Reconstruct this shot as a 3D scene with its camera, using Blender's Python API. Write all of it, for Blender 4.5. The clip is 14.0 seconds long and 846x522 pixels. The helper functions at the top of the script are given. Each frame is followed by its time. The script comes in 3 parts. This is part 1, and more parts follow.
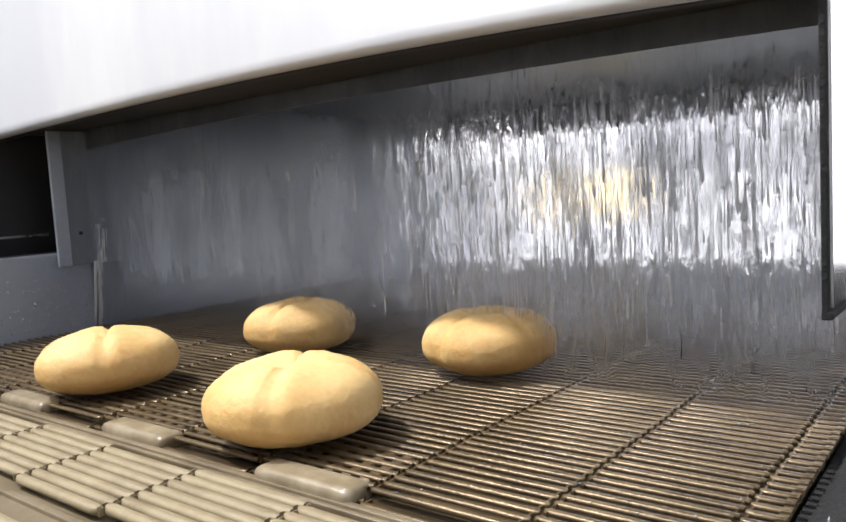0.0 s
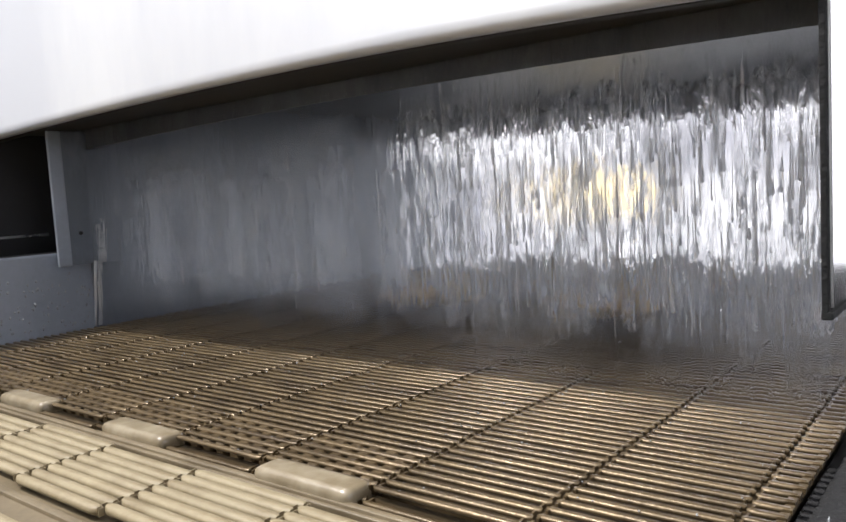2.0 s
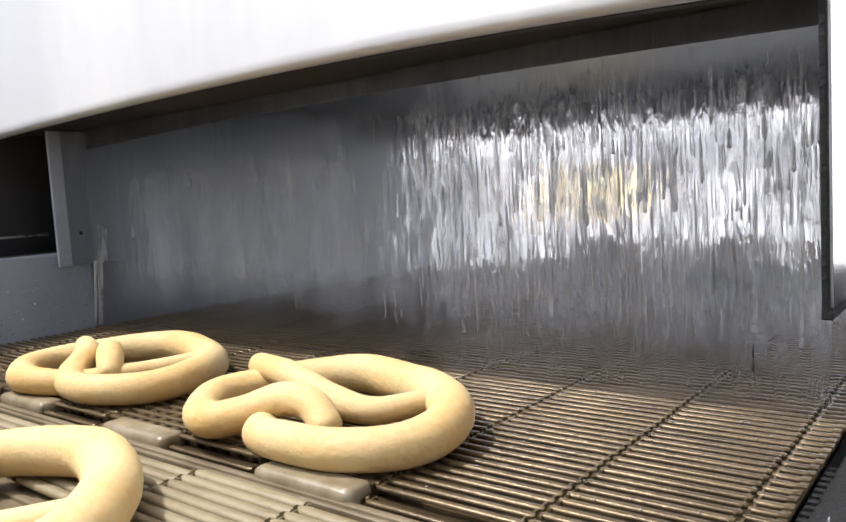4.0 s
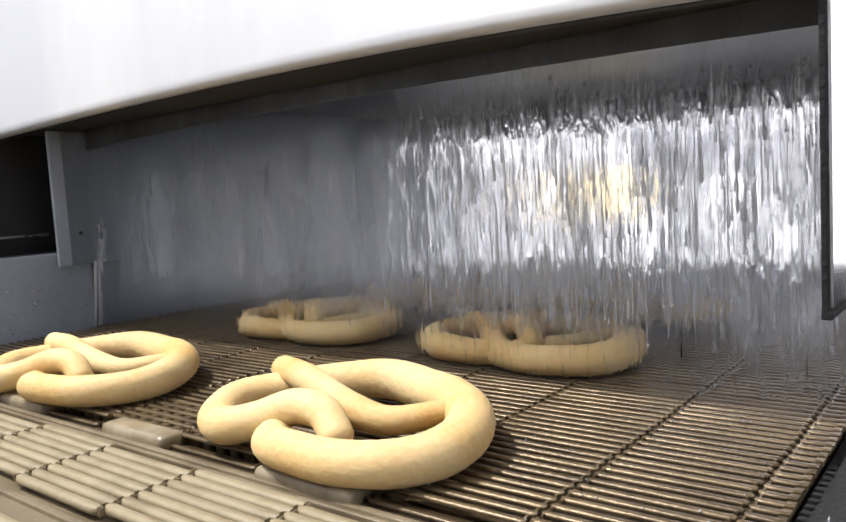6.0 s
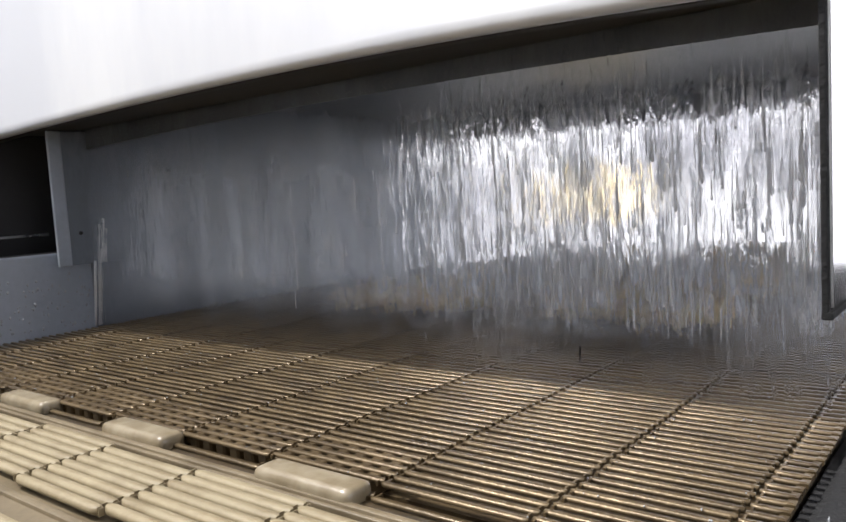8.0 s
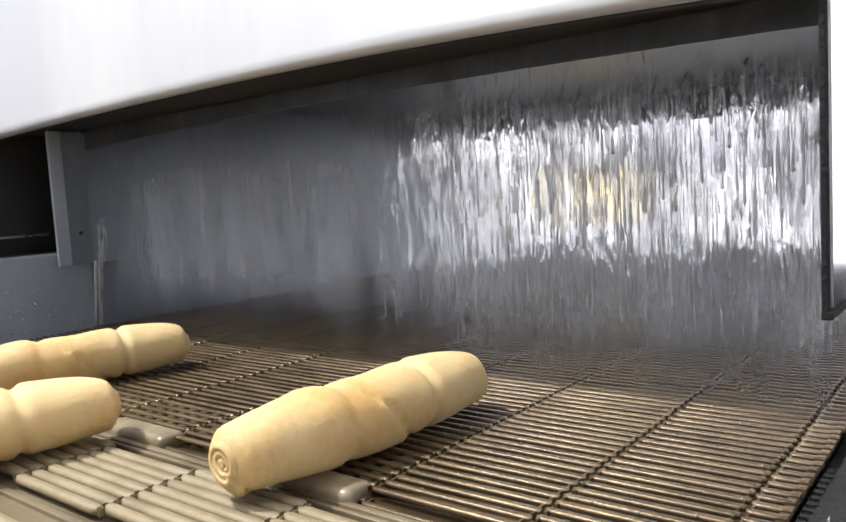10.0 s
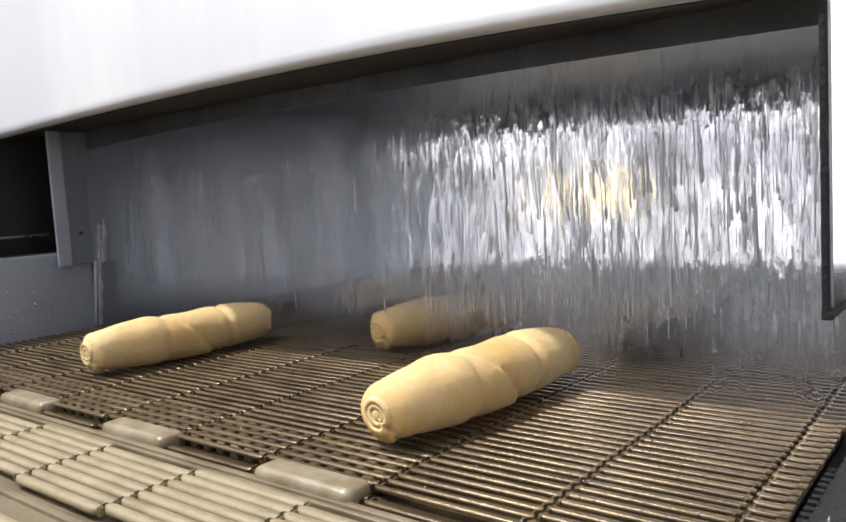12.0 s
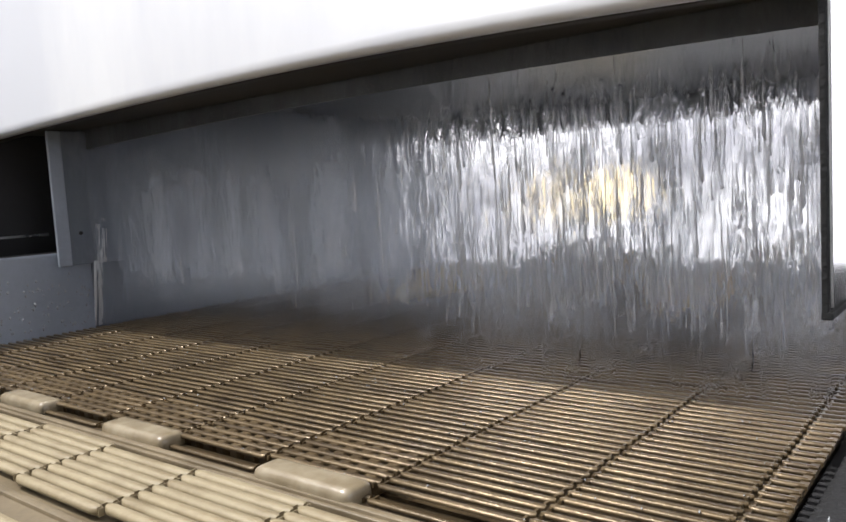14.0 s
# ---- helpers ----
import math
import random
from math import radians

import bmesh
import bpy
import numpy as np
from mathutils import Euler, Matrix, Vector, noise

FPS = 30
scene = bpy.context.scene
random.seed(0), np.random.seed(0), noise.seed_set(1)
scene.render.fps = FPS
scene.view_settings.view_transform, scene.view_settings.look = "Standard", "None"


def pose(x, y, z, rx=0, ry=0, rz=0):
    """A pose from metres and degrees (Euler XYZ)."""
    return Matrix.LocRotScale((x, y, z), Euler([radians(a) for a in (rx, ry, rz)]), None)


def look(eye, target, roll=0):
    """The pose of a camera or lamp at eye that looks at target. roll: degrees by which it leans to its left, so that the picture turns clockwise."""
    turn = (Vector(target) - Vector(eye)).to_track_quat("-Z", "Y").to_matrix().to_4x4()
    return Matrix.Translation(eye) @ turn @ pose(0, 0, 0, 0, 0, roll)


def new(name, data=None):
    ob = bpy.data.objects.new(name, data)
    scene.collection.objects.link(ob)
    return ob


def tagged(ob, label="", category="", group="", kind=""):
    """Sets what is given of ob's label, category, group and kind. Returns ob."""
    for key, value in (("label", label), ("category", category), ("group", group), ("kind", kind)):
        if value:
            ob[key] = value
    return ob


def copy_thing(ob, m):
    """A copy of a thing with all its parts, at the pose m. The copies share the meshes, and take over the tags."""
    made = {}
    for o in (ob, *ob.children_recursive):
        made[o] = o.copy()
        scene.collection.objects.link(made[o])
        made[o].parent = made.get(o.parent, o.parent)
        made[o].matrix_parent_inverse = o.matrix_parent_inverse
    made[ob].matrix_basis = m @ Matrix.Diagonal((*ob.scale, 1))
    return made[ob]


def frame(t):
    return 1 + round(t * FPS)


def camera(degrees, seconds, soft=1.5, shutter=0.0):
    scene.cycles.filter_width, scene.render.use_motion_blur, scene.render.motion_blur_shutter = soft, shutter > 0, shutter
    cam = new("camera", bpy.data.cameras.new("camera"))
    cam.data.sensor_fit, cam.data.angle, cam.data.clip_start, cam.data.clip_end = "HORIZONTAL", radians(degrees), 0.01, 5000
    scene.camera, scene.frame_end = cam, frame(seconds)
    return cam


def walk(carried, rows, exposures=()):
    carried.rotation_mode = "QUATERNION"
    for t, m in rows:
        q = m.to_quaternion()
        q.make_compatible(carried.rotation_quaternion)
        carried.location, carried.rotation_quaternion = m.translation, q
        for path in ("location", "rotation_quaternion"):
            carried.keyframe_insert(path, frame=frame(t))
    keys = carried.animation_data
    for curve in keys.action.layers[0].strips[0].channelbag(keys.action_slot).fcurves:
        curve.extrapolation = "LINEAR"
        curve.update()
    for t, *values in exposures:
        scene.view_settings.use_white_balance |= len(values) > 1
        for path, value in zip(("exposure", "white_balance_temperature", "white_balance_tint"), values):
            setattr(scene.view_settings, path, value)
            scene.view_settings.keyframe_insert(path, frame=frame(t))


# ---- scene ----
# The belt's top is z = 0; y runs with the belt, x across it. The camera stands still beside the entry.
SECONDS = 14.0
cam = camera(58.55, SECONDS, soft=1.6)
EYE = Vector((0.0, 0.0, 0.1))
FORE, SIDE, UP = Vector((-0.61704, 0.78180, -0.08971)), Vector((0.78688, 0.61430, -0.05876)), Vector((-0.00917, 0.10685, 0.99423))
STAND = Matrix(((SIDE.x, UP.x, -FORE.x, EYE.x), (SIDE.y, UP.y, -FORE.y, EYE.y), (SIDE.z, UP.z, -FORE.z, EYE.z), (0, 0, 0, 1)))
walk(cam, [(0.0, STAND), (SECONDS, STAND)], exposures=[(0.0, 0.0), (SECONDS, 0.0)])

# ---- light ----
SUN_EL, SUN_AZ = radians(60), Vector((-0.865, -0.502))
to_sun = Vector((SUN_AZ.x * math.cos(SUN_EL), SUN_AZ.y * math.cos(SUN_EL), math.sin(SUN_EL)))
world = bpy.data.worlds.new("sky")
scene.world = world
world.use_nodes = True
wn = world.node_tree.nodes
sky = wn.new("ShaderNodeTexSky")
sky.sky_type, sky.sun_disc, sky.sun_elevation = "NISHITA", False, SUN_EL
sky.sun_rotation = math.atan2(to_sun.x, to_sun.y)
world.node_tree.links.new(sky.outputs[0], wn["Background"].inputs[0])
wn["Background"].inputs[1].default_value = 0.12

sun = new("sun", bpy.data.lights.new("sun", "SUN"))
sun.data.energy, sun.data.angle, sun.data.color = 4.4, radians(3.0), (1.0, 0.965, 0.92)
sun.matrix_world = look(to_sun * 5, (0, 0, 0))

# Added fill lamp, out of view, in place of the sky's light.
skylight = new("skylight_glow", bpy.data.lights.new("skylight_glow", "AREA"))
skylight.data.shape, skylight.data.size, skylight.data.size_y = "RECTANGLE", 2.6, 2.6
skylight.data.energy, skylight.data.color = 78, (0.98, 0.98, 1.0)
skylight.matrix_world = look((-1.0, -1.5, 2.58), (-1.0, -1.5, 0))


# ---- materials ----
def material(name, base, rough=0.5, metal=0.0, dark=None, scale=30.0, stretch=(1, 1, 1), bump=0.0, bump_scale=None, random_tone=0.0, sss=0.0,
             sss_radius=(0.004, 0.002, 0.001), rough_to=None, coat=0.0, spots=None, low=0.35, high=0.7):
    """Two scales of noise drive colour, gloss and fine relief."""
    m = bpy.data.materials.new(name)
    m.use_nodes = True
    t = m.node_tree
    n, l = t.nodes, t.links
    b = n["Principled BSDF"]
    b.inputs["Metallic"].default_value = metal
    b.inputs["Coat Weight"].default_value = coat
    b.inputs["Coat Roughness"].default_value = 0.12
    co = n.new("ShaderNodeTexCoord")
    mp = n.new("ShaderNodeMapping")
    mp.inputs["Scale"].default_value = stretch
    l.new(co.outputs["Object"], mp.inputs[0])
    if random_tone:
        info = n.new("ShaderNodeObjectInfo")
        far = n.new("ShaderNodeMath")
        far.operation = "MULTIPLY"
        far.inputs[1].default_value = 40
        l.new(info.outputs["Random"], far.inputs[0])
        l.new(far.outputs[0], mp.inputs["Location"])
    big = n.new("ShaderNodeTexNoise")
    big.inputs["Scale"].default_value, big.inputs["Detail"].default_value = scale, 5
    fine = n.new("ShaderNodeTexNoise")
    fine.inputs["Scale"].default_value, fine.inputs["Detail"].default_value = bump_scale or scale * 9, 3
    l.new(mp.outputs[0], big.inputs[0])
    l.new(mp.outputs[0], fine.inputs[0])
    mix = n.new("ShaderNodeMath")
    mix.operation = "MULTIPLY_ADD"
    mix.inputs[1].default_value, mix.inputs[2].default_value = 0.3, -0.15
    l.new(fine.outputs[0], mix.inputs[0])
    add = n.new("ShaderNodeMath")
    l.new(big.outputs[0], add.inputs[0])
    l.new(mix.outputs[0], add.inputs[1])
    ramp = n.new("ShaderNodeValToRGB")
    ramp.color_ramp.elements[0].position, ramp.color_ramp.elements[1].position = low, high
    dark = dark or tuple(c * 0.72 for c in base)
    ramp.color_ramp.elements[0].color, ramp.color_ramp.elements[1].color = (*dark, 1), (*base, 1)
    l.new(add.outputs[0], ramp.inputs[0])
    colour = ramp.outputs[0]
    if random_tone:
        hsv = n.new("ShaderNodeHueSaturation")
        vary = n.new("ShaderNodeMapRange")
        vary.inputs[3].default_value, vary.inputs[4].default_value = 1 - random_tone, 1 + random_tone
        l.new(info.outputs["Random"], vary.inputs[0])
        l.new(vary.outputs[0], hsv.inputs["Value"])
        l.new(colour, hsv.inputs["Color"])
        colour = hsv.outputs[0]
    l.new(colour, b.inputs["Base Color"])
    rr = n.new("ShaderNodeMapRange")
    rr.inputs[3].default_value, rr.inputs[4].default_value = rough, rough_to if rough_to is not None else rough * 1.25
    l.new(add.outputs[0], rr.inputs[0])
    l.new(rr.outputs[0], b.inputs["Roughness"])
    if bump:
        bp = n.new("ShaderNodeBump")
        bp.inputs["Strength"].default_value, bp.inputs["Distance"].default_value = bump, 0.001
        l.new(fine.outputs[0], bp.inputs["Height"])
        l.new(bp.outputs[0], b.inputs["Normal"])
    if sss:
        b.inputs["Subsurface Weight"].default_value = sss
        b.inputs["Subsurface Radius"].default_value = sss_radius
        b.inputs["Subsurface Scale"].default_value = 1.0
    return m


def water_material(name, scale_x, veil, bend, seed, upright=0.13):
    """Falling water: clear film that bends what lies behind it, with streaks of froth."""
    m = bpy.data.materials.new(name)
    m.use_nodes = True
    t = m.node_tree
    n, l = t.nodes, t.links
    n.remove(n["Principled BSDF"])
    out = n["Material Output"]
    co = n.new("ShaderNodeTexCoord")
    mp = n.new("ShaderNodeMapping")
    mp.inputs["Scale"].default_value, mp.inputs["Location"].default_value = (scale_x, 1, scale_x * upright), (seed, 0, seed)
    l.new(co.outputs["Object"], mp.inputs[0])
    wave = n.new("ShaderNodeTexNoise")
    wave.inputs["Scale"].default_value, wave.inputs["Detail"].default_value = 1.0, 3
    l.new(mp.outputs[0], wave.inputs[0])
    bp = n.new("ShaderNodeBump")
    bp.inputs["Strength"].default_value, bp.inputs["Distance"].default_value = 1.0, bend
    l.new(wave.outputs[0], bp.inputs["Height"])
    # the film runs smooth at the far side and breaks into strings towards the near one
    sep = n.new("ShaderNodeSeparateXYZ")
    l.new(co.outputs["Object"], sep.inputs[0])
    broken = n.new("ShaderNodeMapRange")
    broken.interpolation_type = "SMOOTHSTEP"
    broken.inputs[1].default_value, broken.inputs[2].default_value = -0.31, -0.20
    broken.inputs[3].default_value, broken.inputs[4].default_value = bend * 0.26, bend
    l.new(sep.outputs[0], broken.inputs[0])
    l.new(broken.outputs[0], bp.inputs["Distance"])
    refr = n.new("ShaderNodeBsdfRefraction")
    refr.inputs["IOR"].default_value, refr.inputs["Roughness"].default_value = 1.07, 0.02
    l.new(bp.outputs[0], refr.inputs["Normal"])
    gloss = n.new("ShaderNodeBsdfGlossy")
    gloss.inputs["Roughness"].default_value = 0.08
    l.new(bp.outputs[0], gloss.inputs["Normal"])
    fres = n.new("ShaderNodeFresnel")
    fres.inputs["IOR"].default_value = 1.33
    l.new(bp.outputs[0], fres.inputs["Normal"])
    clear = n.new("ShaderNodeBsdfTransparent")
    wet = n.new("ShaderNodeMixShader")
    l.new(fres.outputs[0], wet.inputs[0])
    l.new(refr.outputs[0], wet.inputs[1])
    l.new(gloss.outputs[0], wet.inputs[2])
    # film where the noise is high, gaps of clear air elsewhere
    cut = n.new("ShaderNodeMapRange")
    cut.inputs[1].default_value, cut.inputs[2].default_value = 0.42, 0.58
    l.new(wave.outputs[0], cut.inputs[0])
    film = n.new("ShaderNodeMixShader")
    l.new(cut.outputs[0], film.inputs[0])
    l.new(clear.outputs[0], film.inputs[1])
    l.new(wet.outputs[0], film.inputs[2])
    froth = n.new("ShaderNodeBsdfTranslucent")
    froth.inputs["Color"].default_value = (0.80, 0.85, 0.95, 1)
    froth2 = n.new("ShaderNodeBsdfDiffuse")
    froth2.inputs["Color"].default_value = (0.80, 0.85, 0.95, 1)
    both = n.new("ShaderNodeMixShader")
    l.new(froth.outputs[0], both.inputs[1])
    l.new(froth2.outputs[0], both.inputs[2])
    # spray and froth: soft drifting patches, and strings where the film breaks up
    mp2 = n.new("ShaderNodeMapping")
    mp2.inputs["Scale"].default_value, mp2.inputs["Location"].default_value = (38, 1, 6), (seed * 2, 0, 0)
    l.new(co.outputs["Object"], mp2.inputs[0])
    mist = n.new("ShaderNodeTexNoise")
    mist.inputs["Scale"].default_value, mist.inputs["Detail"].default_value = 1.0, 3
    l.new(mp2.outputs[0], mist.inputs[0])
    thin = n.new("ShaderNodeMapRange")
    thin.inputs[1].default_value, thin.inputs[2].default_value = 0.3, 0.75
    thin.inputs[3].default_value, thin.inputs[4].default_value = veil * 0.3, veil * 1.9
    l.new(mist.outputs[0], thin.inputs[0])
    lines = n.new("ShaderNodeMapRange")
    lines.inputs[1].default_value, lines.inputs[2].default_value = 0.50, 0.70
    lines.inputs[3].default_value, lines.inputs[4].default_value = 0.01 / bend, 0.36 / bend
    l.new(wave.outputs[0], lines.inputs[0])
    strong = n.new("ShaderNodeMath")
    strong.operation = "MULTIPLY_ADD"
    l.new(lines.outputs[0], strong.inputs[0])
    l.new(broken.outputs[0], strong.inputs[1])
    l.new(thin.outputs[0], strong.inputs[2])
    # the froth fades over the belt, ragged, to imitate where its backlight ends
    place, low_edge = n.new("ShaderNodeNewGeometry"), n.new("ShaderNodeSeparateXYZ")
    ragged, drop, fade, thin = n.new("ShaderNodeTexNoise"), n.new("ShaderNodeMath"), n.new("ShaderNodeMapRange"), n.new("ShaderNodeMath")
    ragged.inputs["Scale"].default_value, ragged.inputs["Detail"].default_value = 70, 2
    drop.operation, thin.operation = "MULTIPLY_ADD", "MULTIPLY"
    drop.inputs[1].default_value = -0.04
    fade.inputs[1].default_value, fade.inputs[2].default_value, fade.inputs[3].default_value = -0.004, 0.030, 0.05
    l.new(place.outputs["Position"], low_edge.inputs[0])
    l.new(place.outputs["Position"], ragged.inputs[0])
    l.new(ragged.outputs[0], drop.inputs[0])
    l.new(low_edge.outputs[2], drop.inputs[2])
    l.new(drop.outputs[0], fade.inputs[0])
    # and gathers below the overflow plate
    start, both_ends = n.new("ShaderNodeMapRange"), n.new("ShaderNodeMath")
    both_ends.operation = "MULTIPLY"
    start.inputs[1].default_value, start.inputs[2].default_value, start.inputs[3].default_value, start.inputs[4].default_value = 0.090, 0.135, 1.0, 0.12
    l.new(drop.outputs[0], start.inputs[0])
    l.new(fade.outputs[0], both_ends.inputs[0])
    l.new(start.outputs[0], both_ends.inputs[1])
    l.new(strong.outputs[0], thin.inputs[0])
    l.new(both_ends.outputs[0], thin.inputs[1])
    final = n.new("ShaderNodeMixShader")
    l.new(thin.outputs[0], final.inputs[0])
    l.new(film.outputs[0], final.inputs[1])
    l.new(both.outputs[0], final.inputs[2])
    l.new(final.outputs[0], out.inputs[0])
    return m


def foam(name, colour, body=1.0, foot=None, glassy=0.0):
    """Aerated water: scatters light forwards and back, with a wet gloss; thin strings are part clear. Opacity fades at
    the foot to imitate missing backlight.
    """
    m = bpy.data.materials.new(name)
    m.use_nodes = True
    n, l = m.node_tree.nodes, m.node_tree.links
    n.remove(n["Principled BSDF"])
    back, front, gloss = n.new("ShaderNodeBsdfTranslucent"), n.new("ShaderNodeBsdfDiffuse"), n.new("ShaderNodeBsdfGlossy")
    back.inputs["Color"].default_value = front.inputs["Color"].default_value = (*colour, 1)
    gloss.inputs["Roughness"].default_value = 0.1
    bent, half = n.new("ShaderNodeBsdfRefraction"), n.new("ShaderNodeMixShader")
    bent.inputs["IOR"].default_value, bent.inputs["Roughness"].default_value = 1.33, 0.22
    half.inputs[0].default_value = glassy
    one, two, three = n.new("ShaderNodeMixShader"), n.new("ShaderNodeMixShader"), n.new("ShaderNodeMixShader")
    two.inputs[0].default_value = 0.3
    three.inputs[0].default_value = body
    clear = n.new("ShaderNodeBsdfTransparent")
    l.new(back.outputs[0], one.inputs[1])
    l.new(front.outputs[0], one.inputs[2])
    l.new(one.outputs[0], half.inputs[1])
    l.new(bent.outputs[0], half.inputs[2])
    l.new(half.outputs[0], two.inputs[1])
    l.new(gloss.outputs[0], two.inputs[2])
    l.new(clear.outputs[0], three.inputs[1])
    l.new(two.outputs[0], three.inputs[2])
    # strings turn clear low down, in place of losing the bright background
    if foot:
        place = n.new("ShaderNodeNewGeometry")
        sep, ragged = n.new("ShaderNodeSeparateXYZ"), n.new("ShaderNodeTexNoise")
        ragged.inputs["Scale"].default_value, ragged.inputs["Detail"].default_value = 90, 2
        drop, fade = n.new("ShaderNodeMath"), n.new("ShaderNodeMapRange")
        drop.operation = "MULTIPLY_ADD"
        drop.inputs[1].default_value = -0.050
        fade.inputs[1].default_value, fade.inputs[2].default_value = foot - 0.028, foot - 0.012
        fade.inputs[4].default_value = body
        l.new(place.outputs["Position"], sep.inputs[0])
        l.new(place.outputs["Position"], ragged.inputs[0])
        l.new(ragged.outputs[0], drop.inputs[0])
        l.new(sep.outputs[2], drop.inputs[2])
        l.new(drop.outputs[0], fade.inputs[0])
        start, both_ends = n.new("ShaderNodeMapRange"), n.new("ShaderNodeMath")
        both_ends.operation = "MULTIPLY"
        start.inputs[1].default_value, start.inputs[2].default_value, start.inputs[3].default_value, start.inputs[4].default_value = 0.085, 0.128, 1.0, 0.0
        l.new(drop.outputs[0], start.inputs[0])
        l.new(fade.outputs[0], both_ends.inputs[0])
        l.new(start.outputs[0], both_ends.inputs[1])
        l.new(both_ends.outputs[0], three.inputs[0])
    l.new(three.outputs[0], n["Material Output"].inputs[0])
    return m


def distance_glow(name, strength):
    """Soft, blurred brightness of the far hall and the daylight behind it."""
    m = glow(name, (1, 1, 1), strength)
    n, l = m.node_tree.nodes, m.node_tree.links
    co = n.new("ShaderNodeTexCoord")
    ns = n.new("ShaderNodeTexNoise")
    ns.inputs["Scale"].default_value, ns.inputs["Detail"].default_value = 1.7, 2
    ramp = n.new("ShaderNodeValToRGB")
    ramp.color_ramp.elements[0].position, ramp.color_ramp.elements[1].position = 0.36, 0.62
    ramp.color_ramp.elements[0].color, ramp.color_ramp.elements[1].color = (0.34, 0.34, 0.40, 1), (0.96, 0.95, 1.0, 1)
    l.new(co.outputs["Object"], ns.inputs[0])
    l.new(ns.outputs[0], ramp.inputs[0])
    l.new(ramp.outputs[0], n["Emission"].inputs[0])
    return m


def glow(name, colour, strength):
    m = bpy.data.materials.new(name)
    m.use_nodes = True
    n, l = m.node_tree.nodes, m.node_tree.links
    e = n.new("ShaderNodeEmission")
    e.inputs[0].default_value, e.inputs[1].default_value = (*colour, 1), strength
    l.new(e.outputs[0], n["Material Output"].inputs[0])
    n.remove(n["Principled BSDF"])
    return m


DOUGH = material("dough", (0.72, 0.545, 0.28), 0.6, dark=(0.64, 0.40, 0.14), scale=20, bump=0.45, bump_scale=330, random_tone=0.05, sss=0.25, low=0.28, high=0.60)
BUN_DOUGH = material("golden_dough", (0.70, 0.49, 0.22), 0.6, dark=(0.58, 0.34, 0.11), scale=26, bump=0.45, bump_scale=330, random_tone=0.05, sss=0.2, low=0.30, high=0.62)
HOOD_STEEL = material("satin_steel_bright", (0.67, 0.675, 0.695), 0.40, metal=0.12, dark=(0.58, 0.59, 0.63), scale=5, stretch=(1.6, 1.6, 0.5), bump=0.03)
# Plates inside the hood take a darker tone than the outer sheets.
DARK_STEEL = material("dark_hood_steel", (0.13, 0.137, 0.15), 0.36, metal=0.45, dark=(0.08, 0.085, 0.095), scale=14, stretch=(3, 3, 0.6), bump=0.08, bump_scale=300)
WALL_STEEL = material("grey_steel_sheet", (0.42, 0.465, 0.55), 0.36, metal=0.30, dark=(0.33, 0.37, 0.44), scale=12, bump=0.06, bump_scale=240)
# Darker copy of the grey sheet, for the inner wall and flap plate.
INNER_STEEL = material("darker_steel_sheet", (0.29, 0.325, 0.39), 0.42, metal=0.3, dark=(0.19, 0.215, 0.26), scale=10, stretch=(1, 1, 0.4), bump=0.06, bump_scale=240)
# Down-facing shade and the belt's brown reflection are put into this colour.
BROWN_SHEET = material("shaded_brown_sheet", (0.040, 0.033, 0.024), 0.55, dark=(0.018, 0.015, 0.012), scale=9, stretch=(1, 3, 1), bump=0.1)
# Even near-black: far ledge and panel, small parts, painted shade by the pan.
NEAR_BLACK = material("near_black", (0.03, 0.03, 0.033), 0.6, dark=(0.02, 0.02, 0.022), scale=20)
WIRE = material("brown_stained_wire", (0.150, 0.107, 0.057), 0.30, metal=0.38, dark=(0.060, 0.041, 0.022), scale=34, bump=0.15, bump_scale=500, random_tone=0.08, low=0.28, high=0.60)
WIRE_PALE = material("floury_pale_wire", (0.30, 0.248, 0.155), 0.5, metal=0.0, dark=(0.195, 0.15, 0.084), scale=60, bump=0.15, bump_scale=500, random_tone=0.06, low=0.2, high=0.6)
PAN = material("brown_lye_pan", (0.058, 0.039, 0.019), 0.3, dark=(0.034, 0.025, 0.014), scale=25, bump=0.2)
PAN_PALE = material("pale_support_sheet", (0.22, 0.175, 0.11), 0.4, dark=(0.13, 0.10, 0.06), scale=30, bump=0.1)
BAR = material("pale_plastic_bar", (0.36, 0.305, 0.215), 0.30, dark=(0.22, 0.175, 0.11), scale=70, bump=0.2, bump_scale=260, coat=0.5)
RUBBER = material("black_wet_rail", (0.012, 0.0125, 0.014), 0.72, dark=(0.008, 0.008, 0.009), scale=90, bump=0.9, bump_scale=420)
TRIM = material("bright_steel_edge", (0.75, 0.75, 0.74), 0.25, metal=0.9, scale=40)
HALL_WALL = material("white_hall_wall", (0.78, 0.78, 0.76), 0.7, dark=(0.72, 0.72, 0.70), scale=3, bump=0.1)
HALL_FLOOR = material("grey_hall_tile", (0.34, 0.33, 0.31), 0.4, dark=(0.26, 0.25, 0.24), scale=4, bump=0.05)
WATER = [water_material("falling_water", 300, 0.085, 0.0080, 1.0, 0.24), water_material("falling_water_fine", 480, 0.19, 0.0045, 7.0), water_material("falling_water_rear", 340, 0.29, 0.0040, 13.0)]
FROTH = foam("bright_water_string", (0.93, 0.95, 0.99))
STRING = foam("part_clear_water_string", (0.96, 0.96, 0.99), 0.88, foot=0.026, glassy=0.45)
DROPS = material("water_drop", (0.85, 0.88, 0.93), 0.05, scale=100)
